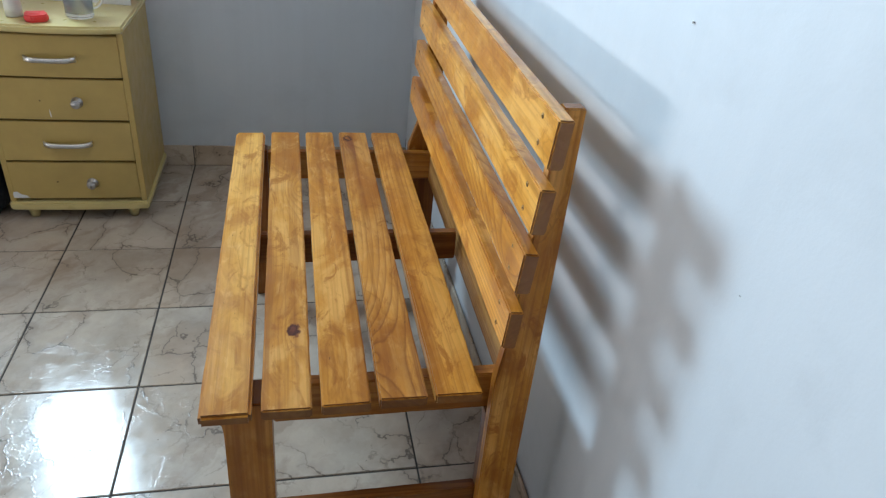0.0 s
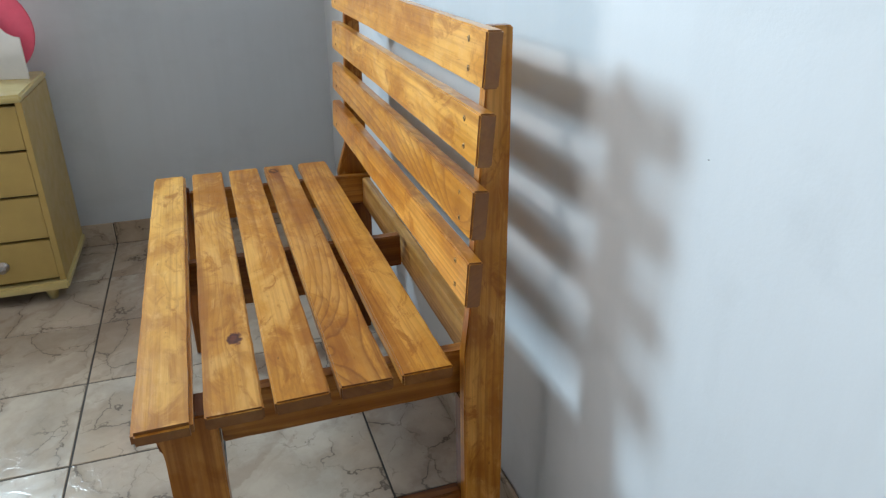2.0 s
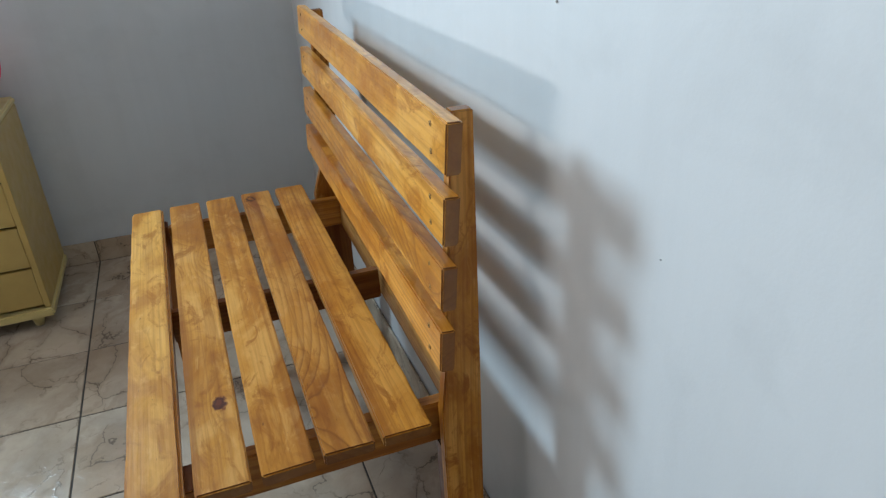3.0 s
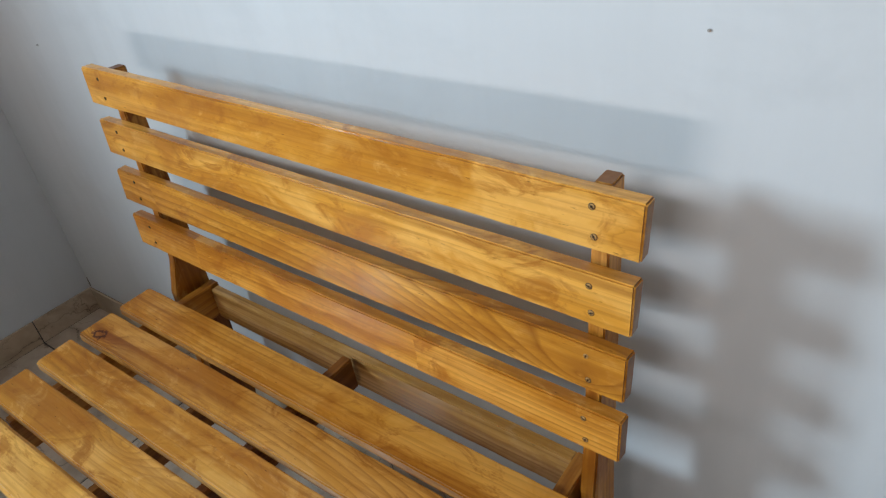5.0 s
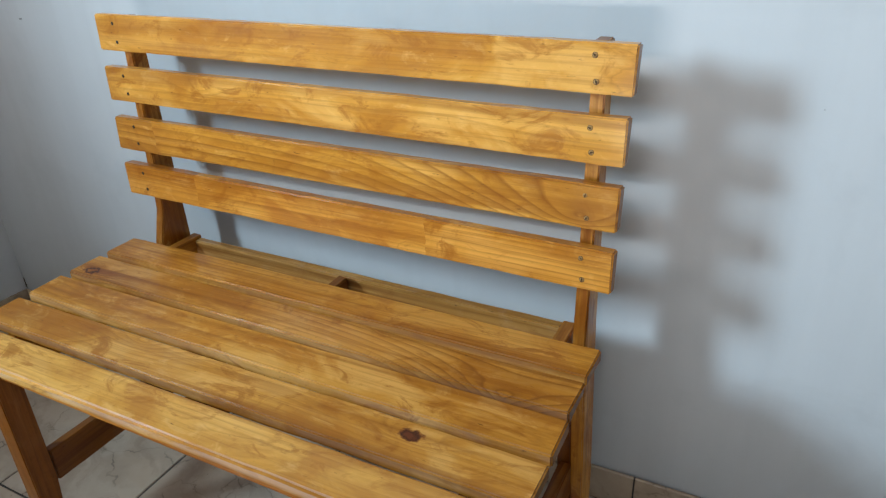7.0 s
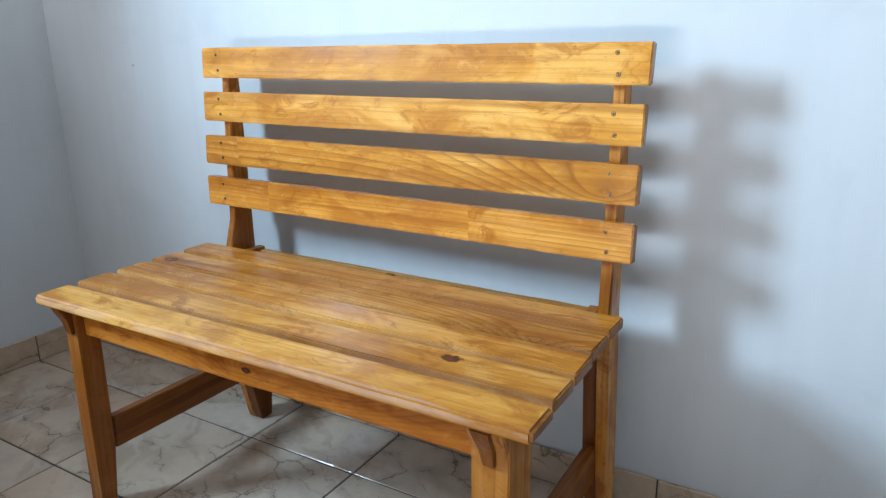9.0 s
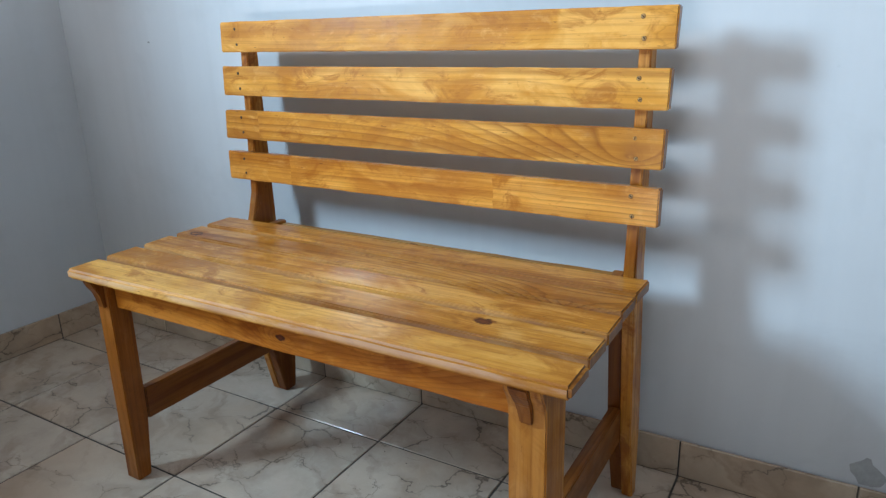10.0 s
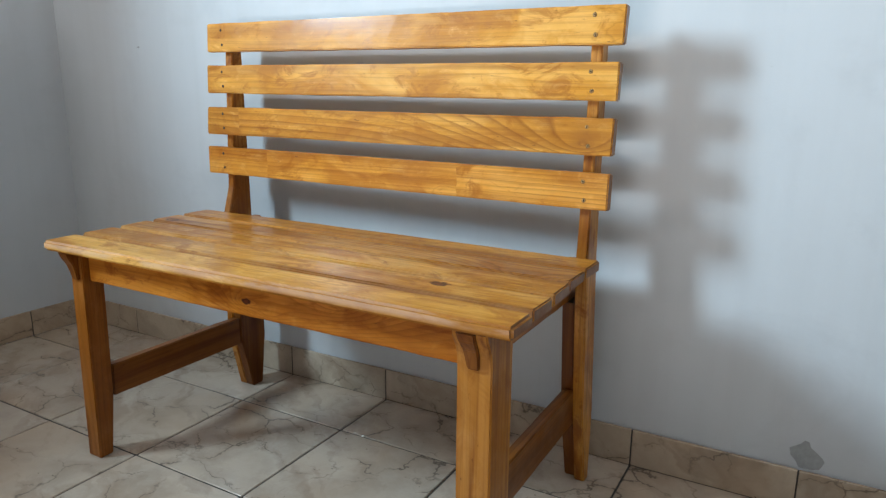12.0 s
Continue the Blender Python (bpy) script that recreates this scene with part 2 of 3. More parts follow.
def marble(name, tint=(1, 1, 1), rough=0.07):
    """Glazed ceramic with a marble print of thin angular veins."""
    m, nt, bsdf = material(name)
    co, p, rnd = own_coords(nt, 40.0)

    def warped(scale, amount):
        n = node(nt, "TexNoise", p)
        n.inputs["Scale"].default_value, n.inputs["Detail"].default_value, n.inputs["Roughness"].default_value = scale, 5.0, 0.62
        off = node(nt, "VectorMath", n.outputs["Color"], (0.5, 0.5, 0.5), operation="SUBTRACT").outputs[0]
        return node(nt, "VectorMath", p, scaled(nt, off, (amount,) * 3), operation="ADD").outputs[0]

    def cells(vec, scale):
        v = node(nt, "TexVoronoi", vec, feature="DISTANCE_TO_EDGE")
        v.inputs["Scale"].default_value = scale
        return v.outputs["Distance"]

    wp = warped(7.0, 0.14)
    where = noise_at(nt, wp, 6.0, 3.0, 0.6)
    vein_a = calc(nt, "MULTIPLY", ramp(nt, cells(scaled(nt, wp, (1.0, 1.7, 1.3)), 4.2), (0.0, (0.9,)), (0.006, (0.7,)), (0.015, (0,))), ramp(nt, where, (0.42, (0.0,)), (0.56, (1.0,))))
    vein_b = calc(nt, "MULTIPLY", ramp(nt, cells(warped(12.0, 0.09), 11.0), (0.0, (0.8,)), (0.022, (0,))), ramp(nt, noise_at(nt, p, 9.0, 2.0), (0.52, (0.0,)), (0.66, (0.9,))))
    smudge = calc(nt, "MULTIPLY", ramp(nt, cells(scaled(nt, wp, (1.0, 1.7, 1.3)), 4.2), (0.0, (0.55,)), (0.14, (0,))), ramp(nt, where, (0.42, (0.0,)), (0.60, (1.0,))))
    veins = calc(nt, "MAXIMUM", vein_a, vein_b)
    cloud = noise_at(nt, wp, 5.0, 6.0, 0.62, 0.3)
    base = ramp(nt, cloud, (0.28, (0.36, 0.325, 0.285)), (0.5, (0.49, 0.455, 0.41)), (0.72, (0.585, 0.55, 0.505)))
    base = mix(nt, ramp(nt, noise_at(nt, wp, 3.0, 3.0), (0.45, (0,)), (0.7, (0.55,))), base, (0.45, 0.35, 0.26))
    base = mix(nt, smudge, base, (0.27, 0.235, 0.205))
    drift = noise_at(nt, scaled(nt, node(nt, "VectorRotate", wp, None, None, 0.7).outputs[0], (3.0, 13.0, 8.0)), 1.0, 4.0, 0.6, 0.5)
    base = mix(nt, ramp(nt, drift, (0.52, (0.0,)), (0.66, (0.55,))), base, (0.30, 0.245, 0.205))
    base = mix(nt, calc(nt, "MULTIPLY", veins, 0.92), base, (0.115, 0.098, 0.085))
    base = mix(nt, ramp(nt, noise_at(nt, p, 70.0, 2.0), (0.74, (0,)), (0.78, (0.7,))), base, (0.06, 0.045, 0.035))
    base = mix(nt, 1.0, base, tint, "MULTIPLY")
    nt.links.new(base, bsdf.inputs["Base Color"])
    dust = noise_at(nt, p, 22.0, 5.0, 0.65)
    nt.links.new(ramp(nt, dust, (0.35, (rough,)), (0.75, (rough + 0.12,))), bsdf.inputs["Roughness"])
    ridge = ramp(nt, cells(warped(30.0, 0.045), 24.0), (0.0, (1,)), (0.045, (0,)))
    bump(nt, bsdf, calc(nt, "ADD", calc(nt, "MULTIPLY", veins, 0.5), calc(nt, "ADD", calc(nt, "MULTIPLY", noise_at(nt, p, 9.0, 2.0), 1.2), calc(nt, "MULTIPLY", calc(nt, "MULTIPLY", ridge, ramp(nt, noise_at(nt, p, 8.0, 2.0), (0.42, (0,)), (0.58, (1,)))), 0.32))), 0.3, 0.0012)
    return m


def painted_wall(name, colour):
    m, nt, bsdf = material(name)
    co = node(nt, "TexCoord").outputs["Object"]
    stain = noise_at(nt, co, 1.6, 5.0, 0.6, 0.3)
    base = ramp(nt, stain, (0.3, tuple(c * 0.93 for c in colour)), (0.65, colour))
    grain = noise_at(nt, co, 260.0, 3.0, 0.6)
    roller = noise_at(nt, scaled(nt, co, (16.0, 16.0, 0.9)), 1.0, 3.0, 0.6)
    base = mix(nt, ramp(nt, roller, (0.36, (0.28,)), (0.56, (0.0,))), base, tuple(c * 0.88 for c in colour))
    smear = noise_at(nt, scaled(nt, co, (4.0, 4.0, 5.5)), 1.0, 5.0, 0.65, 0.4)
    base = mix(nt, ramp(nt, smear, (0.54, (0.0,)), (0.72, (0.45,))), base, tuple(c * 0.84 for c in colour))
    base = mix(nt, ramp(nt, noise_at(nt, co, 14.0, 5.0, 0.7), (0.62, (0,)), (0.85, (0.10,))), base, tuple(c * 0.7 for c in colour))
    nt.links.new(base, bsdf.inputs["Base Color"])
    bsdf.inputs["Roughness"].default_value = 0.62
    bump(nt, bsdf, calc(nt, "ADD", calc(nt, "MULTIPLY", grain, 0.35), noise_at(nt, co, 30.0, 4.0, 0.55)), 0.15, 0.0025)
    return m


def plain(name, colour, rough=0.5, metal=0.0, vary=0.12, scale=30.0, relief=0.0006, coat=0.0):
    m, nt, bsdf = material(name)
    co = node(nt, "TexCoord").outputs["Object"]
    n = noise_at(nt, co, scale, 5.0, 0.6)
    nt.links.new(ramp(nt, n, (0.3, tuple(c * (1 - vary) for c in colour)), (0.7, tuple(min(1, c * (1 + vary * 0.5)) for c in colour))), bsdf.inputs["Base Color"])
    nt.links.new(ramp(nt, noise_at(nt, co, scale * 3, 3.0), (0.3, (rough * 0.85,)), (0.7, (min(1, rough * 1.2),))), bsdf.inputs["Roughness"])
    bsdf.inputs["Metallic"].default_value = metal
    bsdf.inputs["Coat Weight"].default_value = coat
    if relief:
        bump(nt, bsdf, n, 0.3, relief)
    return m


def glass_material(name):
    m, nt, bsdf = material(name)
    bsdf.inputs["Base Color"].default_value = (0.98, 0.99, 0.99, 1)
    bsdf.inputs["Roughness"].default_value = 0.04
    bsdf.inputs["Transmission Weight"].default_value = 0.94
    bsdf.inputs["IOR"].default_value = 1.48
    return m


WALL_BLUE = painted_wall("pale_blue_paint", (0.60, 0.632, 0.665))
CEILING = painted_wall("ceiling_paint", (0.72, 0.70, 0.67))
TILE = marble("marble_tile", (1.02, 0.93, 0.84), 0.11)
SKIRT = marble("skirting_tile", (1.06, 0.94, 0.80), 0.14)
GROUT = plain("grout", (0.052, 0.046, 0.040), 0.9, vary=0.3, scale=60)
PINE_LEG = pine("varnished_pine_leg", tone=(0.76, 0.67, 1.0), grain=(70, 0.05, 2.0, 5.0), lines=0.65, streaks=0.8, blot=0.6)
PINE_POST = pine("golden_stained_pine", tone=(0.88, 0.78, 1.0), grain=(70, 0.05, 2.0, 5.0), lines=0.5, streaks=1.0, blot=1.2)
# the leg pine again, with the west front leg's shade in its tone
PINE_LEG_SHADED = pine("shaded_pine_leg", tone=(0.60, 0.47, 0.62), grain=(70, 0.05, 2.0, 5.0), lines=0.5, streaks=0.8, blot=0.6)
# reddish pine, its tone darkened further for the shade under the seat
PINE_RED_SHADED = pine("shaded_red_pine", tone=(0.345, 0.238, 0.30), grain=(100, 0.03, 1.8, 5.0), lines=0.5, streaks=0.7, blot=0.4)
PINE_BARE = pine("thinly_varnished_pine", tone=(0.80, 0.90, 2.2), lines=0.7, streaks=0.9, blot=0.5)
SCREW = plain("brass_screw", (0.42, 0.24, 0.085), 0.5, 0.4, scale=200)
SCREW_DARK = plain("dark_screw", (0.06, 0.035, 0.02), 0.5, 0.5, scale=200)
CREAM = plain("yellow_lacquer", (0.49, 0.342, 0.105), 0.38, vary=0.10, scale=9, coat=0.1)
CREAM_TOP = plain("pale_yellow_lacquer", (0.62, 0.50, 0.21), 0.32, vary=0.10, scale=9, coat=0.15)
SHADOW_GAP = plain("shadow_gap", (0.05, 0.04, 0.02), 0.8)
CHROME = plain("brushed_metal", (0.70, 0.69, 0.69), 0.3, 1.0, vary=0.06, scale=120, relief=0)
RED = plain("red_plastic", (0.80, 0.045, 0.04), 0.35, vary=0.06)
WHITE = plain("white_card", (0.78, 0.78, 0.78), 0.6, vary=0.04)
PLASTIC = plain("white_plastic", (0.70, 0.69, 0.66), 0.35, vary=0.05)
PINK = plain("pink_foam", (0.82, 0.12, 0.20), 0.7, vary=0.06)
GLASS = glass_material("clear_glass")
NAIL = plain("dull_nail", (0.34, 0.32, 0.30), 0.55, 0.3)
PATCH = plain("bare_plaster", (0.37, 0.385, 0.40), 0.9, vary=0.15, scale=50)
DARK = plain("dark_blue_cloth", (0.012, 0.014, 0.022), 0.85, vary=0.3)


# ---- mesh helpers ----
def mesh_of(bm, mat, name, smooth=False):
    me = bpy.data.meshes.new(name)
    bm.normal_update()
    bm.to_mesh(me)
    bm.free()
    me.materials.append(mat)
    for poly in me.polygons:
        poly.use_smooth = smooth
    return me


def part(name, bm, mat, parent=None, label="", m=None, smooth=False):
    """Links a bmesh as one mesh object under a thing or a part."""
    ob = new(name, mesh_of(bm, mat, name, smooth))
    if m is not None:
        ob.matrix_basis = m
    ob.parent = parent
    return tagged(ob, label)


def thing(name, label, category, m=None, group="", kind=""):
    ob = new(name)
    ob.empty_display_size = 0.1
    if m is not None:
        ob.matrix_basis = m
    return tagged(ob, label, category, group, kind)


def box(x0, x1, y0, y1, z0, z1, bevel=0.0, seg=1):
    bm = bmesh.new()
    bmesh.ops.create_cube(bm, size=1.0, matrix=Matrix.LocRotScale(((x0 + x1) / 2, (y0 + y1) / 2, (z0 + z1) / 2), None, (abs(x1 - x0), abs(y1 - y0), abs(z1 - z0))))
    if bevel:
        bmesh.ops.bevel(bm, geom=bm.edges[:], offset=bevel, segments=seg, affect="EDGES")
    return bm


def prism(outline, z0, z1, bevel=0.0, seg=1):
    """An outline in local x, y, drawn from z0 to z1."""
    bm = bmesh.new()
    low = [bm.verts.new((x, y, z0)) for x, y in outline]
    high = [bm.verts.new((x, y, z1)) for x, y in outline]
    n = len(outline)
    bm.faces.new(low[::-1])
    bm.faces.new(high)
    for i in range(n):
        bm.faces.new((low[i], low[(i + 1) % n], high[(i + 1) % n], high[i]))
    bmesh.ops.recalc_face_normals(bm, faces=bm.faces[:])
    if bevel:
        bmesh.ops.bevel(bm, geom=bm.edges[:], offset=bevel, segments=seg, affect="EDGES")
    return bm


def lathe(profile, n=24):
    """A body of revolution about z from (radius, height) pairs, closed where a radius is 0."""
    bm = bmesh.new()
    rings = []
    for r, z in profile:
        if r <= 1e-6:
            rings.append([bm.verts.new((0, 0, z))])
        else:
            rings.append([bm.verts.new((r * math.cos(2 * math.pi * i / n), r * math.sin(2 * math.pi * i / n), z)) for i in range(n)])
    for a, b in zip(rings, rings[1:]):
        for i in range(n):
            j = (i + 1) % n
            loop = [a[i % len(a)], a[j % len(a)], b[j % len(b)], b[i % len(b)]]
            loop = list(dict.fromkeys(loop))
            if len(loop) > 2:
                bm.faces.new(loop)
    bmesh.ops.recalc_face_normals(bm, faces=bm.faces[:])
    return bm


def joined(*bms):
    out = bmesh.new()
    for bm in bms:
        me = bpy.data.meshes.new("tmp")
        bm.to_mesh(me)
        bm.free()
        out.from_mesh(me)
        bpy.data.meshes.remove(me)
    return out


def plank(length, width, thick, bevel=0.0022, bow=0.0, seed=0):
    """A plank along local x, centred, with eased edges and a slight bow."""
    rnd = random.Random(seed)
    bm = box(-length / 2, length / 2, -width / 2, width / 2, -thick / 2, thick / 2)
    cuts = max(1, int(length / 0.03))
    for c in range(1, cuts):
        bmesh.ops.bisect_plane(bm, geom=bm.verts[:] + bm.edges[:] + bm.faces[:], plane_co=(length * (c / cuts - 0.5), 0, 0), plane_no=(1, 0, 0))
    for v in bm.verts:
        # hand-planed edges are a little wavy
        v.co.y += 0.0010 * noise.noise(Vector((v.co.x * 22, seed * 3.1, v.co.y * 60 + v.co.z * 60)))
        v.co.z += 0.0007 * noise.noise(Vector((v.co.x * 14, seed * 5.3, v.co.y * 50 + v.co.z * 90)))
        k = 1 - (2 * v.co.x / length) ** 2
        v.co.z += bow * k
        if abs(v.co.x) > length * 0.49:
            v.co.x += rnd.uniform(-0.0012, 0.0012)
    sharp = [e for e in bm.edges if len(e.link_faces) == 2 and e.calc_face_angle() > 0.6]
    bmesh.ops.bevel(bm, geom=sharp, offset=bevel, segments=2, affect="EDGES")
    return bm


# ---- the room ----
def slab(name, x0, x1, y0, y1, z0, z1, mat, label, category):
    ob = new(name, mesh_of(box(x0, x1, y0, y1, z0, z1), mat, name))
    return tagged(ob, label, category, kind="structure")


W = 0.15
slab("wall_north", -W, ROOM_X + W, 0, W, -0.05, ROOM_Z, WALL_BLUE, "pale blue painted plaster wall behind the bench", "wall")
slab("wall_east", ROOM_X, ROOM_X + W, -ROOM_Y, 0, -0.05, ROOM_Z, WALL_BLUE, "pale blue painted plaster wall", "wall")


def pierced_wall(name, along, at0, at1, a0, a1, hole, label):
    """A wall with one opening: along "y" it spans a0..a1 in y and at0..at1 in x, along "x" the other way round."""
    h0, h1, z0, z1 = hole
    pieces = [(a0, h0, -0.05, ROOM_Z), (h1, a1, -0.05, ROOM_Z), (h0, h1, z1, ROOM_Z)]
    if z0 > 0:
        pieces.append((h0, h1, -0.05, z0))
    bms = []
    for p0, p1, q0, q1 in pieces:
        bms.append(box(at0, at1, p0, p1, q0, q1) if along == "y" else box(p0, p1, at0, at1, q0, q1))
    bm = joined(*bms)
    bmesh.ops.remove_doubles(bm, verts=bm.verts[:], dist=1e-5)
    return tagged(new(name, mesh_of(bm, WALL_BLUE, name)), label, "wall", kind="structure")


pierced_wall("wall_west", "y", -W, 0, -ROOM_Y - W, 0, WIN, "pale blue painted plaster wall with a window opening")
pierced_wall("wall_south", "x", -ROOM_Y - W, -ROOM_Y, 0, ROOM_X + W, SOUTH, "pale blue painted plaster wall with a doorway")
slab("ceiling", -W, ROOM_X + W, -ROOM_Y - W, W, ROOM_Z, ROOM_Z + 0.1, CEILING, "plain white painted ceiling", "ceiling")
floor = slab("floor", -W, ROOM_X + W, -ROOM_Y - W, W, -0.1, -0.0022, GROUT, "floor of glossy grey marble-print ceramic tiles with dark grout", "floor")

# ---- the bench ----
SEAT = 0.4665
bench = thing("bench", "slatted pine bench with a backrest, honey-coloured varnish, standing by the wall", "bench", pose(1.285, -0.33, 0))


def on_bench(m):
    return bench.matrix_basis.inverted() @ m


THICK = 0.02
ENDS = [(0.796, 1.785), (0.792, 1.780), (0.790, 1.778), (0.788, 1.774), (0.787, 1.773)]
KNOT_AT = {1: (1.606, -0.442, 0.0115), 3: (0.830, -0.300, 0.0125)}
BOARD_TONE = [(0.95, 0.97, 1.45), (0.95, 0.96, 1.40), (0.98, 0.99, 1.40), (0.95, 0.92, 1.2), (0.93, 0.84, 0.95)]
BOARD_GRAIN = [(60, 0.04, 2.0, 5.0), (80, 0.05, 1.8, 5.0), (55, 0.08, 2.6, 6.0), (95, 0.03, 1.1, 3.5), (95, 0.03, 1.4, 5.0)]
BOARD_LOOK = [(0.25, 0.55, 0.95), (0.34, 0.65, 1.05), (0.40, 0.65, 1.05), (0.70, 0.75, 0.95), (0.40, 0.7, 1.0)]     # lines, streaks, blot
BOARD_SWIRLS = [[(-0.30, 0.03, 0.016)], [(-0.17, 0.025, 0.018)], [(-0.36, 0.02, 0.018)], [(0.40, -0.035, 0.030)], []]
for i in range(5):
    x0, x1 = ENDS[i]
    yf = -0.572 + 0.0842 * i
    yc, xc = yf + 0.035, (x0 + x1) / 2
    knots, tail = [], None
    if i in KNOT_AT:
        kx, ky, kr = KNOT_AT[i]
        knots = [(kx - xc, ky - yc, kr)]
        tail = (kx - xc + 0.006, ky - yc, 0.19) if i == 3 else None
    # the front board's edge carries the strongest painted highlight
    mat = pine("varnished_seat_pine", knots, BOARD_TONE[i], (), BOARD_GRAIN[i], *BOARD_LOOK[i], tail, 0.45 if i else 1.0, BOARD_SWIRLS[i], 0.45)
    part("seat_board", plank(x1 - x0, 0.070, THICK, 0.0025 if i else 0.0045, 0.0006 * (-1) ** i, i), mat, bench, "", on_bench(pose(xc, yc, SEAT - THICK / 2, 0, 0, 0.3 - 0.16 * i)))

# backrest: slats screwed to the two raked posts
RAKE = math.degrees(math.atan2(0.0155, 0.282))
SLATS = [(0.8655, -0.1360), (0.7725, -0.1405), (0.6790, -0.1455), (0.5840, -0.1510)]   # middle of the front face at the east post: z, y
SLAT_X = [(0.776, 1.783), (0.773, 1.779), (0.770, 1.778), (0.772, 1.777)]
POST_X = (0.826, 1.732)
RISE = (0.007, 0.005, 0.001, 0.002)


def screw(parent, x, y, mat, r=0.0042):
    bm = lathe([(0, -0.004), (r, -0.004), (r, -0.0004), (r * 0.82, 0.0007), (r * 0.45, 0.0010), (r * 0.4, 0.0002), (0, 0.0002)], 16)
    ring = lathe([(0, 0.0), (r * 1.07, 0.0), (r * 1.07, 0.0002), (0, 0.0002)], 16)
    slot = box(-r * 0.8, r * 0.8, -r * 0.13, r * 0.13, 0.0006, 0.0011)
    head = part("screw", bm, mat, parent, "small countersunk wood screw", pose(x, y, 0, 0, 0, random.Random(x * 77 + y).uniform(0, 180)))
    part("slot", slot, SCREW_DARK, head)
    part("recess", ring, SCREW_DARK, head)


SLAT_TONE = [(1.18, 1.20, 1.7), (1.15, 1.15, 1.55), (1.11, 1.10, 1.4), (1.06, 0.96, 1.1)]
SLAT_GRAIN = [(90, 0.02, 1.3, 5.0), (55, 0.05, 2.2, 6.0), (60, 0.03, 1.4, 4.0), (120, 0.008, 1.0, 4.0)]
SLAT_LOOK = [(0.30, 0.5, 0.9), (0.28, 0.5, 1.0), (0.68, 0.55, 0.9), (0.55, 0.6, 0.9)]
SLAT_JOINTS = [(), (), (-0.39,), (-0.30, 0.205)]
SLAT_SWIRLS = [[], [(-0.25, 0.01, 0.02)], [(0.45, -0.015, 0.060)], []]
for i, (zc, yr) in enumerate(SLATS):
    x0, x1 = SLAT_X[i]
    xc, length = (x0 + x1) / 2, x1 - x0
    rise, back = RISE[i] / 0.99, 0.019 / 0.904    # towards the west end
    tilt, yaw = -math.degrees(math.atan(rise)), -math.degrees(math.atan(back))
    zx, yx = zc + rise * (1.78 - xc), yr + back * (1.732 - xc)
    # local x along the slat, local z out of its front face
    m = Matrix.Translation((xc, yx, zx)) @ Euler((0, 0, radians(yaw))).to_matrix().to_4x4() @ Euler((0, radians(-tilt), 0)).to_matrix().to_4x4() @ Euler((radians(90 - RAKE), 0, 0)).to_matrix().to_4x4()
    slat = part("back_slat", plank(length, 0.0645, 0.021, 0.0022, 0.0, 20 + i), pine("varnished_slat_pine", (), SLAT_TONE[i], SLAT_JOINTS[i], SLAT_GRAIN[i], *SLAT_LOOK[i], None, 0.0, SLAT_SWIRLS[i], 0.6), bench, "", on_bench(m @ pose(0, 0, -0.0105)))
    for px in POST_X:
        for k, dy in enumerate((0.0165, -0.0165)):
            bright = px > 1
            screw(slat, px - xc + 0.004 * (k - 0.5), dy, SCREW if bright else SCREW_DARK, 0.0036 if bright else 0.0031)
            slat.children[-1].location.z = 0.0105

# a leg's side view: (y, z)
REAR_WEST = [(-0.114, 0.0), (-0.078, 0.0), (-0.062, 0.13), (-0.062, 0.46), (-0.067, 0.8985), (-0.0965, 0.8985), (-0.116, 0.520), (-0.138, 0.45), (-0.148, 0.15)]
REAR_EAST = [(-0.118, 0.0), (-0.096, 0.0), (-0.079, 0.14), (-0.078, 0.46), (-0.084, 0.8965), (-0.1130, 0.8965), (-0.133, 0.520), (-0.140, 0.45), (-0.138, 0.15)]
INNER_WEST = [(-0.114, 0.0), (-0.080, 0.0), (-0.064, 0.13), (-0.064, 0.3705), (-0.138, 0.3705), (-0.147, 0.15)]
INNER_EAST = [(-0.106, 0.0), (-0.094, 0.0), (-0.080, 0.14), (-0.080, 0.3705), (-0.138, 0.3705), (-0.136, 0.15)]
FRONT_WEST = [(-0.543, 0.0), (-0.513, 0.0), (-0.500, 0.135), (-0.499, 0.4460), (-0.543, 0.4460), (-0.543, 0.2)]
FRONT_EAST = [(-0.543, 0.0), (-0.512, 0.0), (-0.475, 0.135), (-0.474, 0.4460), (-0.561, 0.4460), (-0.559, 0.436), (-0.551, 0.422), (-0.545, 0.408), (-0.543, 0.39), (-0.543, 0.2)]
BRACKET = [(-0.5435, 0.4460), (-0.567, 0.4460), (-0.5625, 0.432), (-0.5545, 0.418), (-0.5510, 0.402), (-0.5495, 0.389), (-0.5435, 0.387)]


def side_cut(outline, x0, x1, splay=0.0):
    """A board cut to a side view, its grain upright: local x is up. splay: how far its foot stands out below the seat."""
    bm = prism([(z, -y) for y, z in outline], x0, x1, 0.002, 2)
    for v in bm.verts:
        v.co.z += splay * max(0.0, 0.45 - v.co.x) / 0.45
    return bm


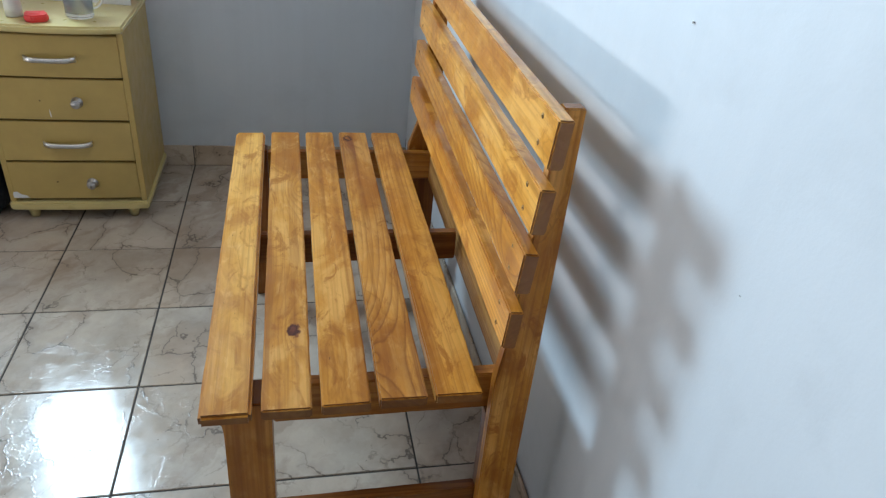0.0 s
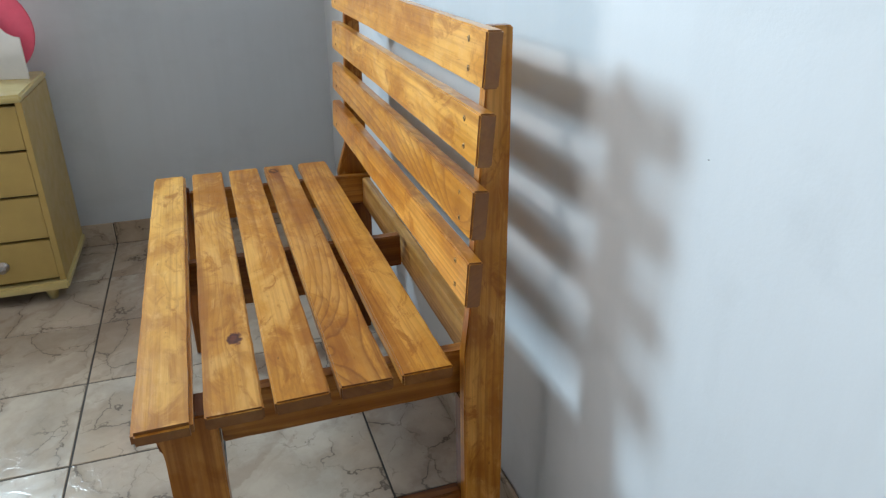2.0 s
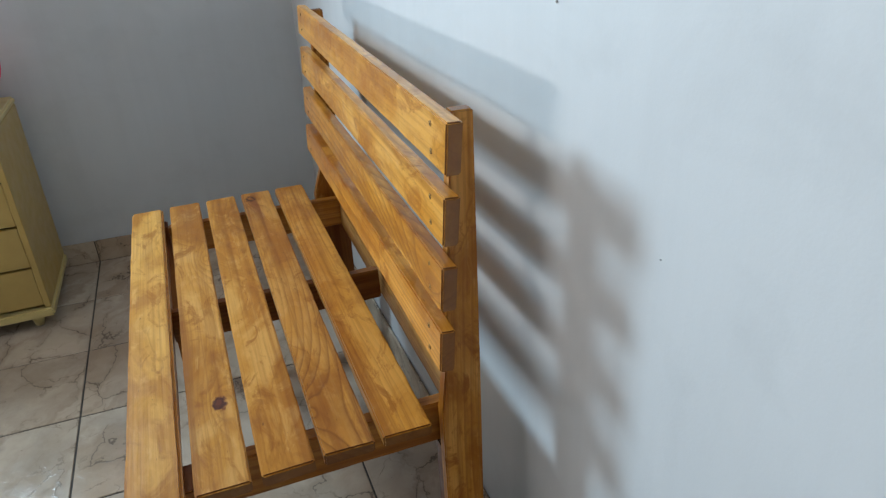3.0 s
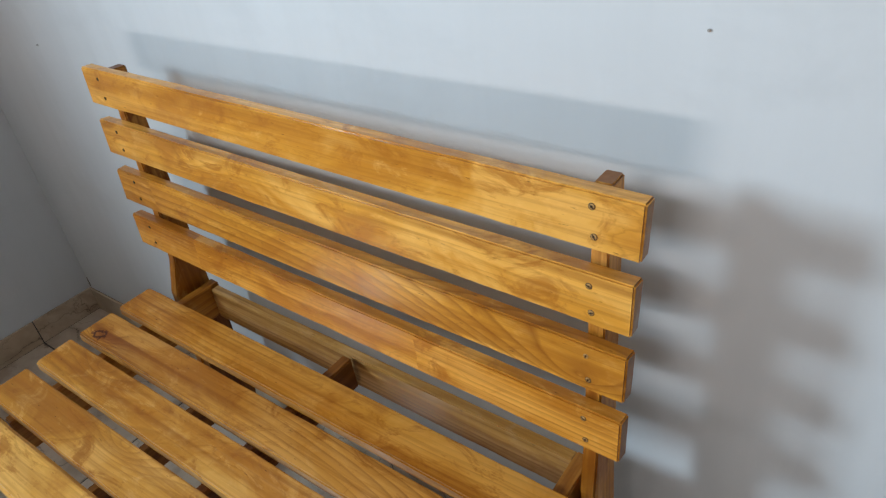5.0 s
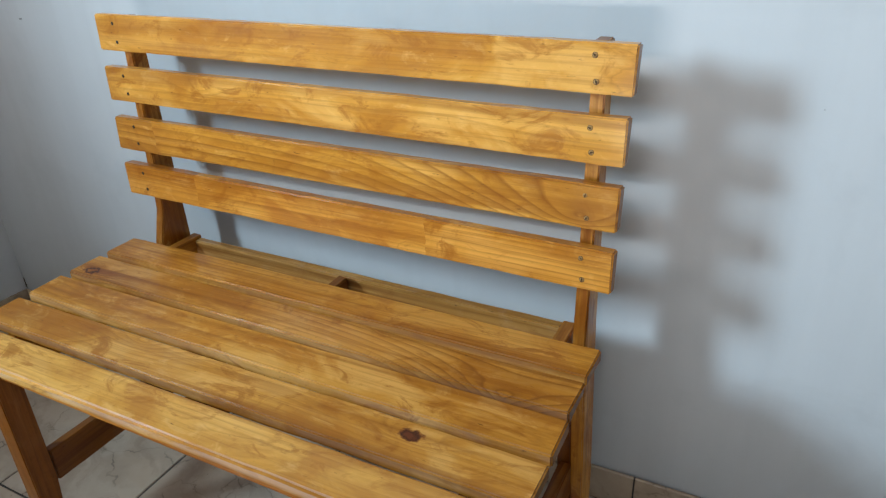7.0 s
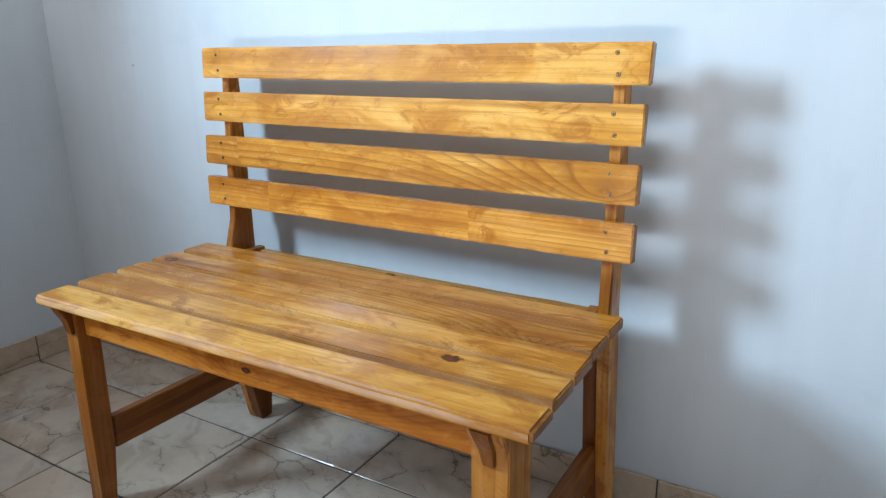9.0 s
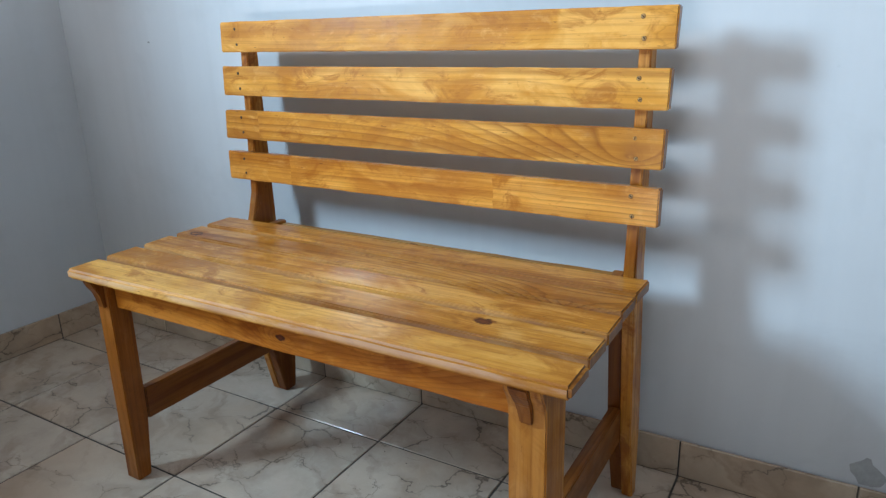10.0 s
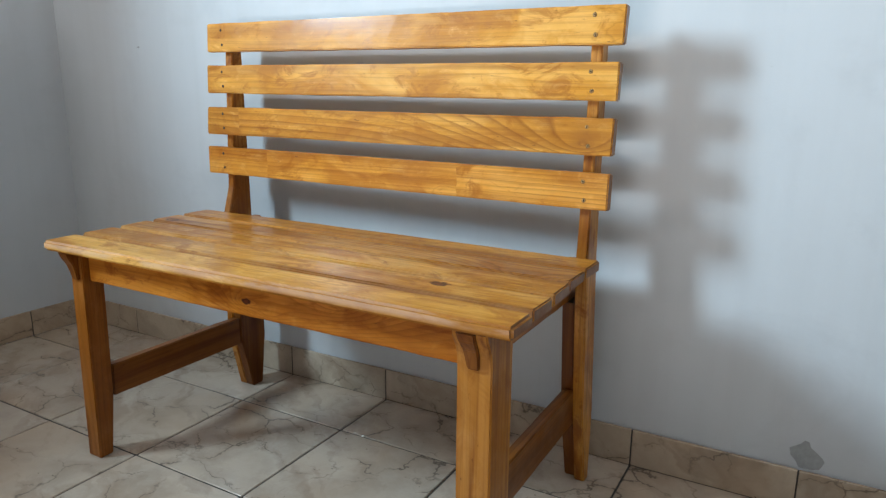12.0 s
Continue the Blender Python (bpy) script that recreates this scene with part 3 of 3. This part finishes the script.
UPRIGHT = Matrix(((0, 0, 1, 0), (0, -1, 0, 0), (1, 0, 0, 0), (0, 0, 0, 1)))
for name, outline, mat, x0, x1, splay in (("rear_leg", REAR_WEST, PINE_POST, 0.817, 0.8380, 0.0), ("rear_leg", REAR_EAST, PINE_POST, 1.7210, 1.7415, 0.014),
                                          ("inner_leg", INNER_WEST, PINE_RED_SHADED, 0.8385, 0.8640, 0.0), ("inner_leg", INNER_EAST, PINE_RED_SHADED, 1.6965, 1.7205, 0.014),
                                          ("front_leg", FRONT_WEST, PINE_LEG_SHADED, 0.8265, 0.8645, -0.011), ("front_leg", FRONT_EAST, PINE_LEG, 1.692, 1.746, 0.001)):
    part(name, side_cut(outline, -(x1 - x0) / 2, (x1 - x0) / 2, splay), mat, bench, "", on_bench(Matrix.Translation(((x0 + x1) / 2, 0, 0)) @ UPRIGHT))
for xc in (0.8415, 1.7150):
    bm = side_cut(BRACKET, -0.0145, 0.0145)
    for v in bm.verts:
        k = (0.446 - v.co.x) / 0.059
        v.co.z = v.co.z * (1 - 0.4 * k) + 0.005 * k
    part("corner_bracket", bm, PINE_RED_SHADED, bench, "small wedge-shaped wooden bracket", on_bench(Matrix.Translation((xc, 0, 0)) @ UPRIGHT))


def rail(name, a, b, width, thick, mat):
    """A rail from a to b with its width upright."""
    a, b = Vector(a), Vector(b)
    d = b - a
    m = Matrix.Translation((a + b) / 2) @ d.to_track_quat("X", "Z").to_matrix().to_4x4() @ pose(0, 0, 0, 90)
    return part(name, plank(d.length, width, thick, 0.002, 0, len(bench.children)), mat, bench, "", on_bench(m))


for x, start, end in ((0.8620, -0.498, -0.064), (1.7000, -0.473, -0.0815)):
    rail("side_rail", (x, start, 0.4090), (x, end, 0.4090), 0.073, 0.023, PINE_LEG)
rail("cross_rail", (1.268, -0.508, 0.4135), (1.268, -0.1005, 0.4135), 0.066, 0.020, PINE_RED_SHADED)
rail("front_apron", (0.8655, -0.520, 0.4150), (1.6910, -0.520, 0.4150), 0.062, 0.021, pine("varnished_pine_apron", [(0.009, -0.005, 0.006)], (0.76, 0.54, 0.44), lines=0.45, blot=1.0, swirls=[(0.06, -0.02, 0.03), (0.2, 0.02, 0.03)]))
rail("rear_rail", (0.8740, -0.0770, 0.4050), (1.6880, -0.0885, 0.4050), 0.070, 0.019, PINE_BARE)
rail("stretcher", (0.848, -0.499, 0.160), (0.8505, -0.146, 0.160), 0.068, 0.021, PINE_RED_SHADED)
rail("stretcher", (1.720, -0.480, 0.160), (1.720, -0.1370, 0.163), 0.072, 0.021, PINE_RED_SHADED)

# ---- the chest of drawers ----
chest = thing("chest_of_drawers", "small yellow lacquered chest of four drawers with metal pulls", "chest of drawers", pose(0.225, -1.095, 0))
CX0, CX1, CY0, CY1, CTOP = -0.195, 0.185, -0.197, 0.197, 0.594


def bowed(y0, y1, depth0, bow, n=14):
    """A top view whose east edge bows outwards: (x, y) round it."""
    edge = [(depth0 + bow * (1 - ((y - (y0 + y1) / 2) / ((y1 - y0) / 2)) ** 2), y) for y in np.linspace(y0, y1, n)]
    return [(CX0, y0), *edge, (CX0, y1)]


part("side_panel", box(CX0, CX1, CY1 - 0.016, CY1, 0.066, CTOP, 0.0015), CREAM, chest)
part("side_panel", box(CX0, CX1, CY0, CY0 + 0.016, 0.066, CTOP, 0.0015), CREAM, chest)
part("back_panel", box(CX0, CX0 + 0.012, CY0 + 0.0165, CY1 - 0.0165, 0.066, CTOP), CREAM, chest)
# added dark sheet that stands in for the shade in the drawer gaps
part("carcass_back", box(CX1 - 0.024, CX1 - 0.02, CY0 + 0.0165, CY1 - 0.0165, 0.067, CTOP - 0.013), SHADOW_GAP, chest)
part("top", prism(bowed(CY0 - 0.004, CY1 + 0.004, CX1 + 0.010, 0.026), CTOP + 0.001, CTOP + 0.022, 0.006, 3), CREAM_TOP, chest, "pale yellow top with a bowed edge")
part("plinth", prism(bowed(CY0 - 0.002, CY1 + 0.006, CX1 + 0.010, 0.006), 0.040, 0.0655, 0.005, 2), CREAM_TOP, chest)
for fx, fy in ((CX1 - 0.03, CY0 + 0.05), (CX1 - 0.03, CY1 - 0.05), (CX0 + 0.04, CY0 + 0.05), (CX0 + 0.04, CY1 - 0.05)):
    part("foot", lathe([(0, 0), (0.012, 0), (0.017, 0.02), (0.021, 0.0395), (0, 0.0395)], 16), CREAM_TOP, chest, "", pose(fx, fy, 0), True)
KNOB = plain("worn_metal", (0.50, 0.47, 0.46), 0.3, 1.0, vary=0.15, scale=120, relief=0)
LEVELS = [0.072, 0.2005, 0.332, 0.462, 0.588]


def pull(drawer, y0, y1, x, z):
    """A flat arched metal pull."""
    bm = bmesh.new()
    n, prev = 16, None
    for i in range(n + 1):
        f = i / n
        y = y0 + (y1 - y0) * f
        arch = math.sin(math.pi * f)
        h = 0.0085 - 0.0015 * arch
        off = 0.003 + 0.015 * min(1.0, 2.2 * arch) ** 0.7
        zc = z - 0.003 * arch
        ring = [bm.verts.new((x + off - 0.003, y, zc - h)), bm.verts.new((x + off + 0.003, y, zc - h * 0.8)), bm.verts.new((x + off + 0.003, y, zc + h * 0.8)), bm.verts.new((x + off - 0.003, y, zc + h))]
        if prev:
            for a in range(4):
                b = (a + 1) % 4
                bm.faces.new((prev[a], ring[a], ring[b], prev[b]))
        else:
            bm.faces.new(ring)
        prev = ring
    bm.faces.new(prev[::-1])
    bmesh.ops.recalc_face_normals(bm, faces=bm.faces[:])
    part("pull", bm, CHROME, drawer, "arched brushed metal pull", None, True)


for i, (z0, z1) in enumerate(zip(LEVELS, LEVELS[1:])):
    bow = 0.002 + 0.006 * (i == 3)
    front = prism([(x - 0.001, y) if k not in (0, 15) else (CX1 - 0.017, y) for k, (x, y) in enumerate(bowed(CY0 + 0.004, CY1 - 0.0165, CX1, bow))], z0 + 0.0035, z1 - 0.0035, 0.002, 2)
    drawer = part("drawer", front, CREAM, chest)
    if i in (1, 3):
        pull(drawer, -0.066, 0.068, CX1 + bow, (z0 + z1) / 2 - 0.004)
    else:
        knob = part("knob", lathe([(0, 0), (0.016, 0), (0.016, 0.003), (0.007, 0.006), (0.0065, 0.012), (0.0125, 0.016), (0.0135, 0.020), (0.0105, 0.0235), (0.0085, 0.0215), (0.006, 0.0245), (0, 0.0255)], 24), KNOB, drawer, "round metal knob", pose(CX1 + bow * 0.95, 0.047, (z0 + z1) / 2 - 0.006, 0, 90, 0), True)
        part("screw_hole", lathe([(0, 0.0), (0.0022, 0.0), (0.0022, 0.0012), (0, 0.0012)], 10), SHADOW_GAP, drawer, "empty screw hole", pose(CX1 + bow * 0.93 - 0.0006, -0.052, (z0 + z1) / 2 - 0.003, 0, 90, 0))

blot = [(0.0, 0.0), (0.044, 0.0), (0.036, 0.008), (0.022, 0.012), (0.012, 0.021), (0.0, 0.019)]
part("scuff", prism(blot, 0, 0.0006), WHITE, chest, "whitish scuff where the lacquer has come off", Matrix(((0, 0, 1, CX1 + 0.0003), (1, 0, 0, CY0 + 0.012), (0, 1, 0, 0.0785), (0, 0, 0, 1))))

scratch = [(0.0, 0.0), (0.0022, 0.004), (0.0012, 0.016), (0.0, 0.027), (-0.0014, 0.014)]
part("scratch", prism(scratch, 0, 0.0006), WHITE, chest, "pale vertical scratch in the lacquer", Matrix(((0, 0, 1, CX1 + 0.0014), (1, 0, 0, CY0 + 0.166), (0, 1, 0, LEVELS[2] + 0.010), (0, 0, 0, 1))))

# things on the chest
TOP = CTOP + 0.0222
tape = thing("tape_measure", "red plastic tape measure lying on the chest", "tape measure", pose(0.384, -1.118, TOP, 0, 0, 20))
part("case", prism([(-0.030, -0.026), (0.022, -0.030), (0.034, -0.012), (0.032, 0.020), (0.016, 0.030), (-0.026, 0.027)], 0, 0.019, 0.004, 2), RED, tape)
part("grip", prism([(-0.018, -0.014), (0.014, -0.016), (0.018, 0.008), (-0.014, 0.014)], 0.019, 0.0204, 0.0005), RED, tape, "raised grip on the case")

mug = thing("glass_mug", "clear empty glass mug standing on the chest", "glass mug", pose(0.330, -1.020, TOP))
part("cup", lathe([(0, 0.0), (0.034, 0.0), (0.037, 0.006), (0.0385, 0.11), (0.0355, 0.11), (0.0335, 0.014), (0, 0.012)], 32), GLASS, mug, "", None, True)
handle = bmesh.new()
prev = None
for i in range(13):
    a = math.pi * (i / 12 - 0.5)
    c = Vector((0.036 + 0.030 * math.cos(a), 0, 0.058 + 0.034 * math.sin(a)))
    u, v = Vector((math.cos(a), 0, math.sin(a))), Vector((0, 1, 0))
    ring = [handle.verts.new(c + 0.0055 * (math.cos(t) * u + math.sin(t) * v)) for t in np.linspace(0, 2 * math.pi, 9)[:8]]
    if prev:
        for k in range(8):
            handle.faces.new((prev[k], prev[(k + 1) % 8], ring[(k + 1) % 8], ring[k]))
    prev = ring
part("handle", handle, GLASS, mug, "", pose(0, 0, 0, 0, 0, 115), True)

bottle = thing("plastic_bottle", "off-white plastic bottle standing on the chest", "bottle", pose(0.352, -1.182, TOP))
part("bottle_body", lathe([(0, 0), (0.020, 0), (0.022, 0.004), (0.022, 0.10), (0.018, 0.118), (0.010, 0.124), (0, 0.124)], 24), PLASTIC, bottle, "", None, True)
part("cap", lathe([(0, 0.1245), (0.012, 0.1245), (0.012, 0.148), (0.010, 0.150), (0, 0.150)], 24), WHITE, bottle, "", None, True)

# a round pink plaque with a white card standing before it
card = thing("white_card", "white card with a scalloped corner standing on the chest", "card", pose(0.160, -1.047, TOP, 0, 0, -4))
outline = [(-0.12, 0.0), (0.134, 0.0), (0.134, 0.117), (0.118, 0.120), (0.101, 0.130), (0.088, 0.146), (0.080, 0.162), (-0.10, 0.162)]
part("sheet", prism(outline, -0.004, 0.004, 0.001), WHITE, card, "", Matrix(((0, 0, 1, 0), (1, 0, 0, 0), (0, 1, 0, 0), (0, 0, 0, 1))))
plaque = thing("pink_plaque", "round pink foam plaque leaning behind a white card", "plaque", pose(0.140, -1.047, TOP, 0, 0, -4))
disc = [(0.132 * math.cos(a) + 0.040, 0.136 + 0.132 * math.sin(a)) for a in np.linspace(0, 2 * math.pi, 49)[:48]]
part("disc", prism(disc, -0.006, 0.006, 0.002, 2), PINK, plaque, "", Matrix(((0, 0, 1, 0), (1, 0, 0, 0), (0, 1, 0, 0), (0, 0, 0, 1))))

bag = thing("dark_bag", "dark navy cloth bag standing on the floor beside the chest", "bag", pose(0.30, -1.42, 0))
bm = box(-0.14, 0.12, -0.10, 0.10, 0, 0.30, 0.03, 3)
for v in bm.verts:
    v.co += 0.012 * noise.noise_vector(v.co * 9) * min(1, v.co.z * 12)
    v.co.z = max(v.co.z, 0)
part("cloth", bm, DARK, bag, "", None, True)

# ---- small marks on the walls ----
for x, z in ((1.783, 1.014),):
    nail = thing("nail", "small dull metal nail driven into the wall", "nail", pose(x, 0, z, 90, 0, 0))
    part("shank", lathe([(0, -0.01), (0.0010, -0.01), (0.0010, 0.0012), (0.0017, 0.0012), (0.0015, 0.0018), (0, 0.0022)], 12), NAIL, nail)
for x, z, r in ((0.375, 0.867, 0.0035), (2.000, 0.800, 0.0009), (1.221, 1.015, 0.0025)):
    chip = lathe([(0, 0.0), (r, 0.0), (r * 0.7, 0.0012), (0, 0.0014)], 9)
    tagged(new("paint_chip", mesh_of(chip, PATCH, "paint_chip")), "small grey chip in the wall paint", "chip", kind="structure").matrix_basis = pose(x, 0, z, 90, 0, 25) @ Matrix.Diagonal((1.6, 0.7, 1, 1))
blot = [(-0.049, 0.016), (-0.034, 0.026), (-0.020, 0.034), (-0.008, 0.047), (0.004, 0.045), (0.010, 0.029), (0.028, 0.018), (0.046, 0.004), (0.052, -0.006), (0.046, -0.020), (0.039, -0.030), (0.020, -0.036), (-0.018, -0.036), (-0.028, -0.018), (-0.044, -0.004)]
patch = tagged(new("wall_patch", mesh_of(prism(blot, 0, 0.0008), PATCH, "wall_patch")), "bare grey plaster patch low on the wall", "patch", kind="structure")
patch.matrix_basis = pose(2.131, 0, 0.107, 90, 0, 0) @ Matrix.Diagonal((0.58, 0.66, 1, 1))
crack = [(-0.0022, 0.0), (0.0020, 0.0), (0.0028, 0.010), (0.0012, 0.021), (0.0016, 0.030), (-0.0006, 0.036), (-0.0018, 0.022), (-0.0028, 0.011)]
tagged(new("wall_crack", mesh_of(prism(crack, 0, 0.0010), SHADOW_GAP, "wall_crack")), "short dark crack above the skirting in the corner", "crack", kind="structure").matrix_basis = pose(0.0035, 0, 0.0815, 90, 0, 0)

# ---- tiles, piece by piece ----
T, GAP, X1, Y1 = 0.305, 0.004, 0.292, -0.19
JX = [0.004] + [X1 + T * i for i in range(40) if X1 + T * i < ROOM_X - 0.02] + [ROOM_X]
JY = [-0.004] + [Y1 - T * i for i in range(40) if Y1 - T * i > -ROOM_Y + 0.02] + [-ROOM_Y]
cache = {}


def tile_mesh(w, d, mat, thick=0.008, name="tile"):
    key = (round(w, 3), round(d, 3), mat.name)
    if key not in cache:
        cache[key] = mesh_of(box(-w / 2, w / 2, -d / 2, d / 2, -thick, 0, 0.0014), mat, name)
    return cache[key]


def tile(parent, me, m):
    ob = new("tile", me)
    ob.parent = parent
    ob.matrix_basis = parent.matrix_basis.inverted() @ m
    return ob


rnd = random.Random(11)
for x0, x1 in zip(JX, JX[1:]):
    for y1, y0 in zip(JY, JY[1:]):
        me = tile_mesh(x1 - x0 - GAP, y1 - y0 - GAP, TILE)
        tile(floor, me, pose((x0 + x1) / 2, (y0 + y1) / 2, rnd.uniform(-0.0004, 0.0003), rnd.uniform(-0.06, 0.06), rnd.uniform(-0.06, 0.06), 0))

SK = 0.079


def skirting(name, joints, place):
    lo, hi = min(joints), max(joints)
    bed = box(-(hi - lo) / 2, (hi - lo) / 2, -SK / 2, SK / 2 - 0.002, -0.008, -0.002)
    base = new(name, mesh_of(bed, GROUT, name))
    base.matrix_basis = place((lo + hi) / 2)
    tagged(base, "skirting of marble-print ceramic tile strips with dark joints", "skirting", kind="structure")
    for a, b in zip(joints, joints[1:]):
        tile(base, tile_mesh(abs(b - a) - 0.003, SK, SKIRT, 0.007), place((a + b) / 2))


skirting("baseboard_north", [0.010, 0.262] + JX[2:], lambda c: pose(c, -0.009, SK / 2 + 0.001, 90, 0, 0))
skirting("baseboard_west", [-0.001] + JY[1:], lambda c: pose(0.009, c, SK / 2 + 0.001, 90, 0, 90))
